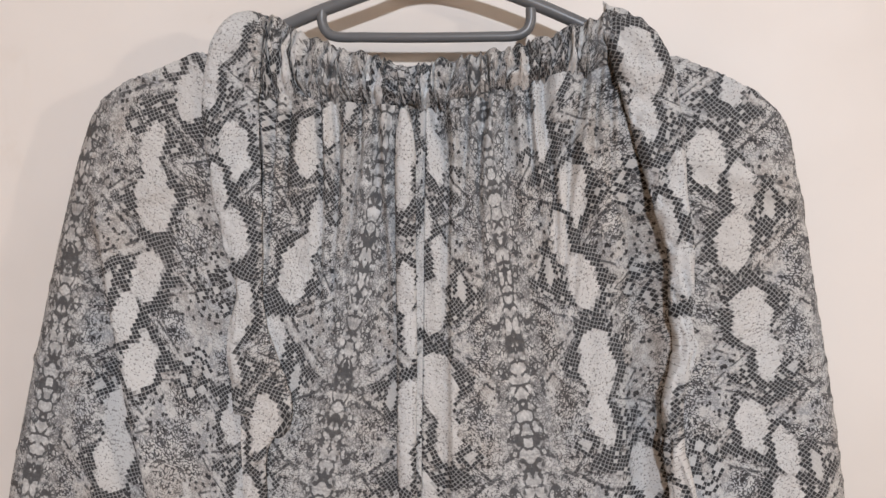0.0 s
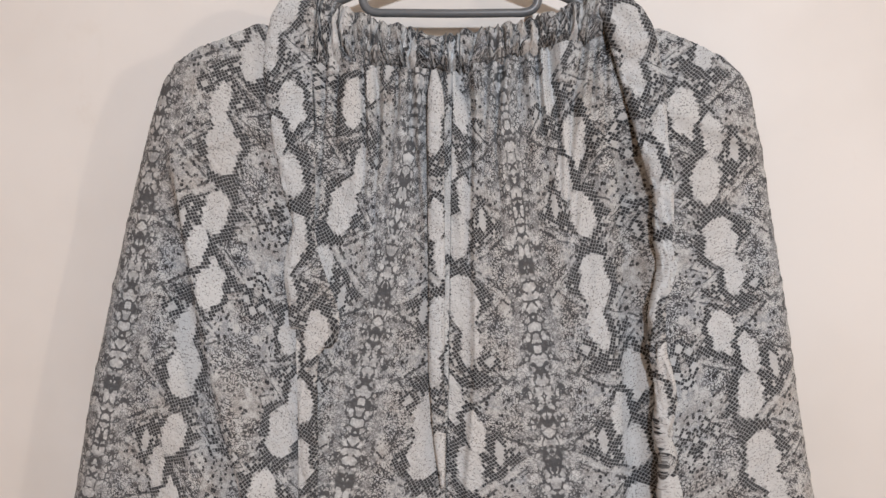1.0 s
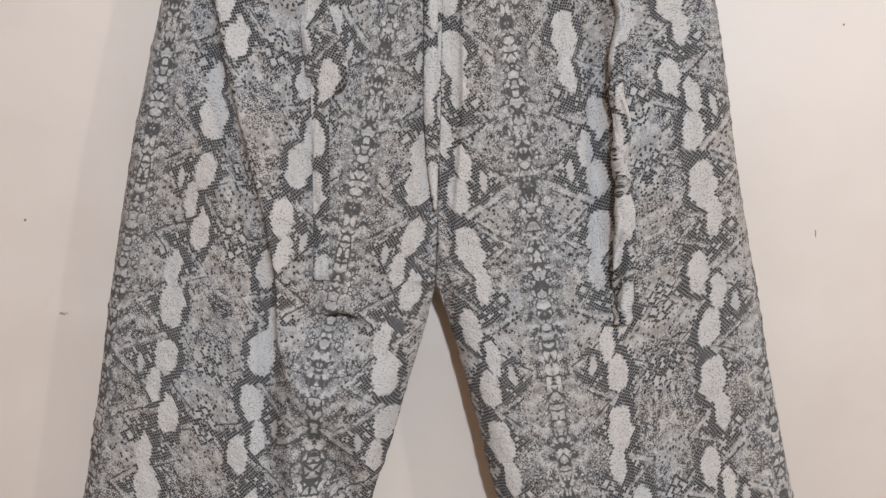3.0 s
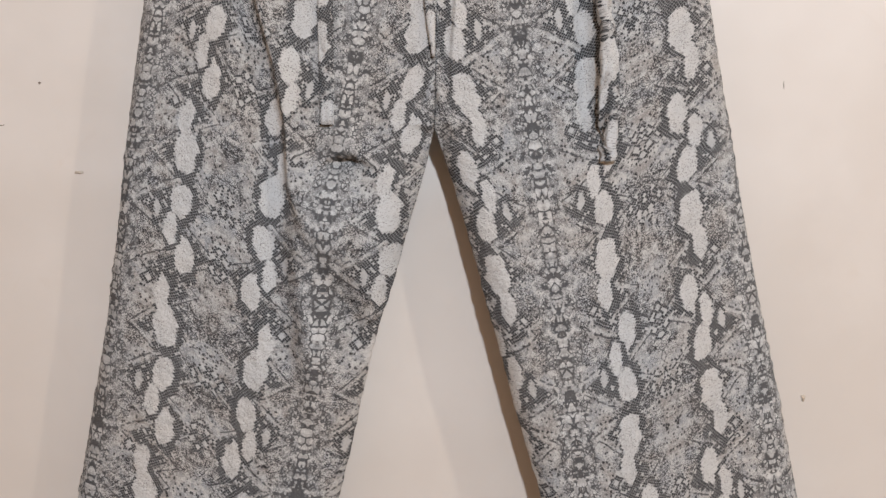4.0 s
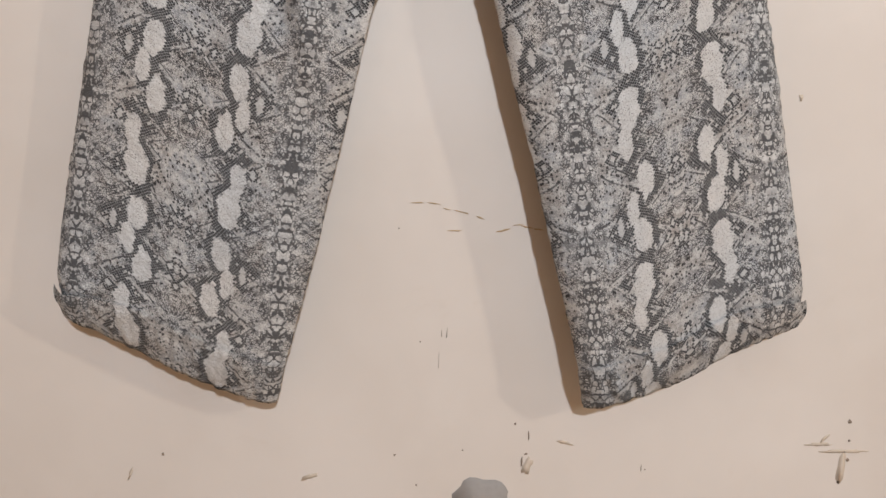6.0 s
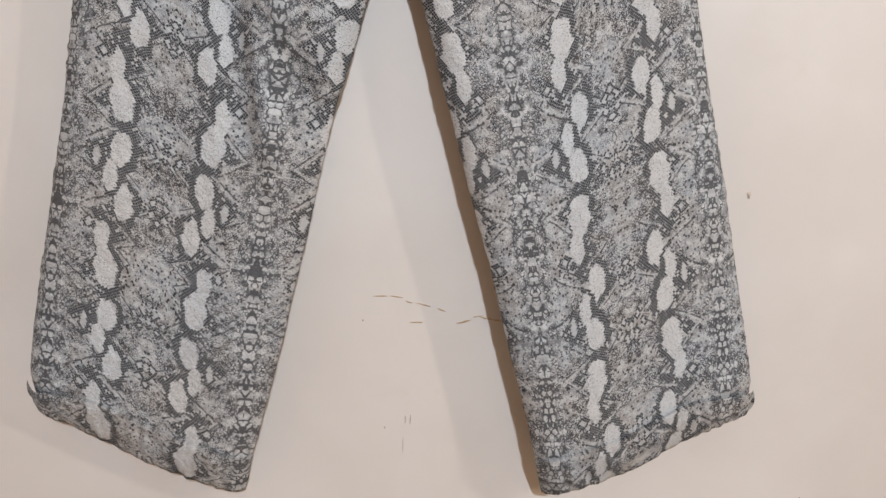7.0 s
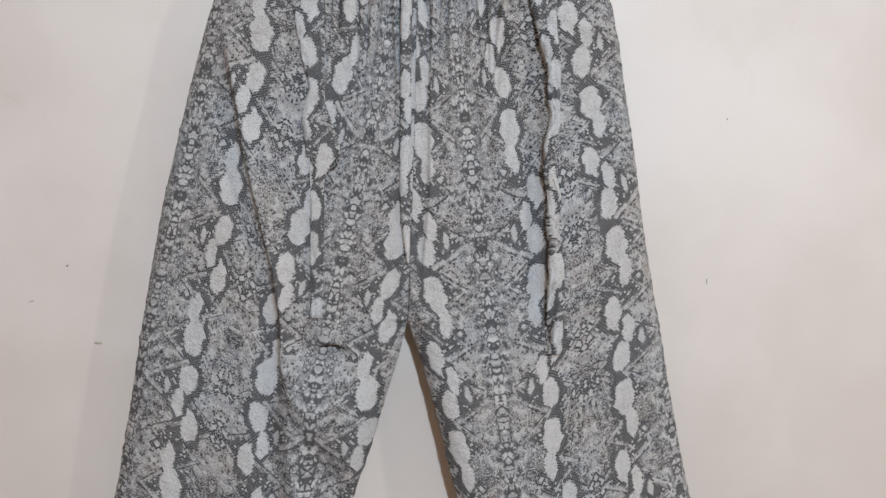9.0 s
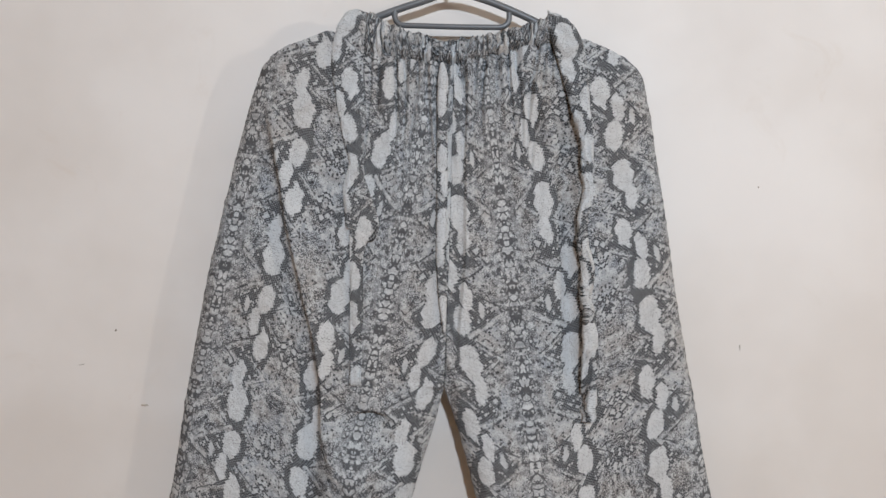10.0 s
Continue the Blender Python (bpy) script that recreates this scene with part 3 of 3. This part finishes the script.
part("waist_tie", ribbon([(0.1135, 0.512, 1.663, 0.007), (0.121, 0.494, 1.648, 0.027), (0.1285, 0.491, 1.632, 0.030), (0.1355, 0.491, 1.613, 0.031), (0.141, 0.4895, 1.590, 0.0275), (0.147, 0.4895, 1.557, 0.020), (0.154, 0.4895, 1.526, 0.015), (0.155, 0.4895, 1.495, 0.013), (0.158, 0.4895, 1.473, 0.010),
                          (0.153, 0.4895, 1.447, 0.012), (0.154, 0.4895, 1.418, 0.012), (0.160, 0.4895, 1.390, 0.015), (0.160, 0.4895, 1.360, 0.013), (0.165, 0.4895, 1.32, 0.017), (0.166, 0.491, 1.27, 0.018), (0.167, 0.493, 1.228, 0.013)], 0.0056, 0.285, 0.42,
                         lambda t: 1.5 * math.sin(21 * t) * max(0, t - 0.22), 0.0042, 14, 5.0, -0.004, 1, 0.0040), CLOTH, trousers, "twisted hanging sash end")
part("pleat", ribbon([(-0.002, 0.507, 1.604, 0.003), (-0.001, 0.500, 1.598, 0.007), (0.000, 0.494, 1.580, 0.0115), (0.001, 0.493, 1.53, 0.0115), (0.003, 0.493, 1.46, 0.0115), (0.004, 0.494, 1.40, 0.011), (0.007, 0.499, 1.355, 0.009), (0.0100, 0.502, 1.318, 0.003)], 0.0036, 0.26, 0.62, None, 0.0012, 10, 9.0, 0.0, -1, 0.0030), CLOTH, trousers, "narrow raised front pleat")


# ---------------------------------------------------------------- the hanger
hanger = tagged(new("clothes_hanger"), "dark grey plastic tubular clothes hanger inside the waistband", "hanger")
HY = 0.521
arms = bend([(-0.188, HY, 1.601), (-0.15, HY, 1.621), (-0.083, HY, 1.656), (-0.027, HY, 1.6775), (0.004, HY, 1.687), (0.038, HY, 1.682), (0.094, HY, 1.6605), (0.16, HY, 1.627), (0.205, HY, 1.603)], 10)
part("shoulder_bar", tube(arms, 0.0040), PLASTIC, hanger)
loop = [(-0.0565, HY - 0.001, 1.6668), (-0.0565, HY - 0.001, 1.6598), (-0.0535, HY - 0.001, 1.6538), (-0.047, HY - 0.001, 1.6508), (-0.030, HY - 0.001, 1.6505),
        (0.005, HY - 0.001, 1.6503), (0.045, HY - 0.001, 1.6508), (0.060, HY - 0.001, 1.6513), (0.0665, HY - 0.001, 1.6543), (0.069, HY - 0.001, 1.6598), (0.069, HY - 0.001, 1.6673)]
part("trouser_bar", tube(bend(loop, 8), 0.0031), PLASTIC, hanger)
hook = [(0.004, HY, 1.686), (0.004, HY, 1.712)] + [(0.004 + 0.020 * math.cos(a) - 0.0, HY, 1.748 + 0.020 * math.sin(a)) for a in [radians(d) for d in range(-70, 190, 20)]]
part("hook", tube(bend(hook, 4), 0.0022), STEEL, hanger)
nail = tagged(new("nail"), "steel nail in the wall that carries the hanger", "nail")
part("shank", tube([(0.004, 0.50, 1.763), (0.004, 0.58, 1.7625)], 0.0022), STEEL, nail)
part("head", tube([(0.004, 0.4985, 1.763), (0.004, 0.5005, 1.763)], 0.0046), STEEL, nail)


# ---------------------------------------------------------------- marks on the wall
def mark(name, x, z, length, height, angle, material, label, category="scratch", seed=0.0, ragged=0.35):
    """A thin flake of dirt or paint loss, lying on the wall, with a torn outline."""
    bm = bmesh.new()
    count = 28
    ring = []
    for k in range(count):
        a = 2 * math.pi * k / count
        r = 1 + ragged * wob(math.cos(a) * 1.7 + seed, math.sin(a) * 1.7, seed) + 0.5 * ragged * wob(math.cos(a) * 5 + seed, math.sin(a) * 5, seed)
        lx, lz = length / 2 * math.cos(a) * r, height / 2 * math.sin(a) * r
        ca, sa = math.cos(radians(angle)), math.sin(radians(angle))
        ring.append((x + lx * ca - lz * sa, z + lx * sa + lz * ca))
    front = [bm.verts.new((px, WALL_Y - 0.0006, pz)) for px, pz in ring]
    back = [bm.verts.new((px, WALL_Y + 0.001, pz)) for px, pz in ring]
    bm.faces.new(front)
    for k in range(count):
        bm.faces.new((front[k], front[(k + 1) % count], back[(k + 1) % count], back[k]))
    bmesh.ops.recalc_face_normals(bm, faces=bm.faces)
    return tagged(part(name, bm, material), label, category)


for x, z, length, height, angle, seed in ((0.004, 0.8806, 0.014, 0.0016, 2, 1), (0.02, 0.8806, 0.013, 0.0018, -6, 2), (0.034, 0.875, 0.008, 0.0014, -14, 3), (0.05, 0.8724, 0.018, 0.0016, -12, 4), (0.068, 0.8674, 0.009, 0.0022, -20, 5),
                                          (0.043, 0.8532, 0.013, 0.0020, 2, 6), (0.093, 0.8553, 0.016, 0.0030, 16, 7), (0.107, 0.8613, 0.010, 0.0016, 8, 8), (0.117, 0.8593, 0.012, 0.0026, -10, 9), (0.128, 0.8573, 0.010, 0.0020, -6, 10)):
    tagged(mark("scratch", x, z, length, 0.65 * height, angle, RUST, "short rusty brown scratch on the cream wall", "scratch", seed, 0.6), group="scratches between the legs")
for x, z, length, height, angle, seed in ((0.033, 0.7446, 0.0008, 0.010, 0, 11), (0.0385, 0.7446, 0.0009, 0.013, -3, 12), (0.031, 0.7143, 0.0006, 0.020, 1, 13), (0.13, 0.6345, 0.0020, 0.013, 4, 14), (0.124, 0.6048, 0.0028, 0.014, 0, 15),
                                          (0.128, 0.6137, 0.0050, 0.0022, 25, 16), (0.2532, 0.6009, 0.0010, 0.010, 2, 17), (0.3455, 1.305, 0.0007, 0.007, 4, 18), (-0.412, 1.2565, 0.009, 0.0009, 14, 19)):
    tagged(mark("crack", x, z, 0.7 * length, 0.85 * height, angle, PENCIL, "thin dark hairline chip in the cream paint", "crack", seed, 0.5), group="hairline chips")
for x, z, size, seed in ((-0.2614, 0.6009, 0.0036, 21), (-0.013, 0.6078, 0.0028, 22), (0.011, 0.574, 0.0024, 23), (0.115, 0.6474, 0.0026, 24), (0.011, 0.7345, 0.0018, 25), (-0.014, 0.8537, 0.0020, 26), (0.4725, 0.6613, 0.0055, 27), (0.4746, 0.6395, 0.0032, 28),
                         (0.4756, 0.6177, 0.0040, 29), (0.4684, 0.592, 0.0035, 30), (-0.373, 1.298, 0.0028, 31), (0.359, 1.487, 0.0018, 32), (0.2573, 0.5999, 0.0018, 33), (0.06, 0.6157, 0.0018, 34)):
    tagged(mark("speck", x, z, 0.75 * size, 0.9 * size, 20, PENCIL, "small dark chip in the cream paint", "speck", seed, 0.5), group="small dark chips")
for x, z, length, height, angle, seed in ((0.382, 0.9981, 0.004, 0.006, 10, 41), (-0.337, 1.212, 0.007, 0.003, 0, 42), (0.4438, 0.6345, 0.026, 0.0035, 2, 43), (0.4479, 0.6415, 0.012, 0.003, 50, 44), (0.4694, 0.6276, 0.045, 0.004, 3, 45),
                                          (0.4694, 0.6058, 0.007, 0.040, 0, 46), (0.13, 0.5989, 0.010, 0.020, -10, 47), (0.17, 0.6276, 0.016, 0.003, -12, 48), (-0.2972, 0.577, 0.020, 0.003, 70, 50), (-0.105, 0.58, 0.016, 0.006, 20, 51)):
    tagged(mark("stain", x, z, length, height, angle, STAIN, "faint tan smudge on the cream wall", "stain", seed, 0.6), group="tan smudges")
tagged(mark("plaster_patch", 0.083, 0.558, 0.064, 0.056, 0, PLASTER, "round grey patch of bare plaster on the wall", "patch", 60, 0.25))
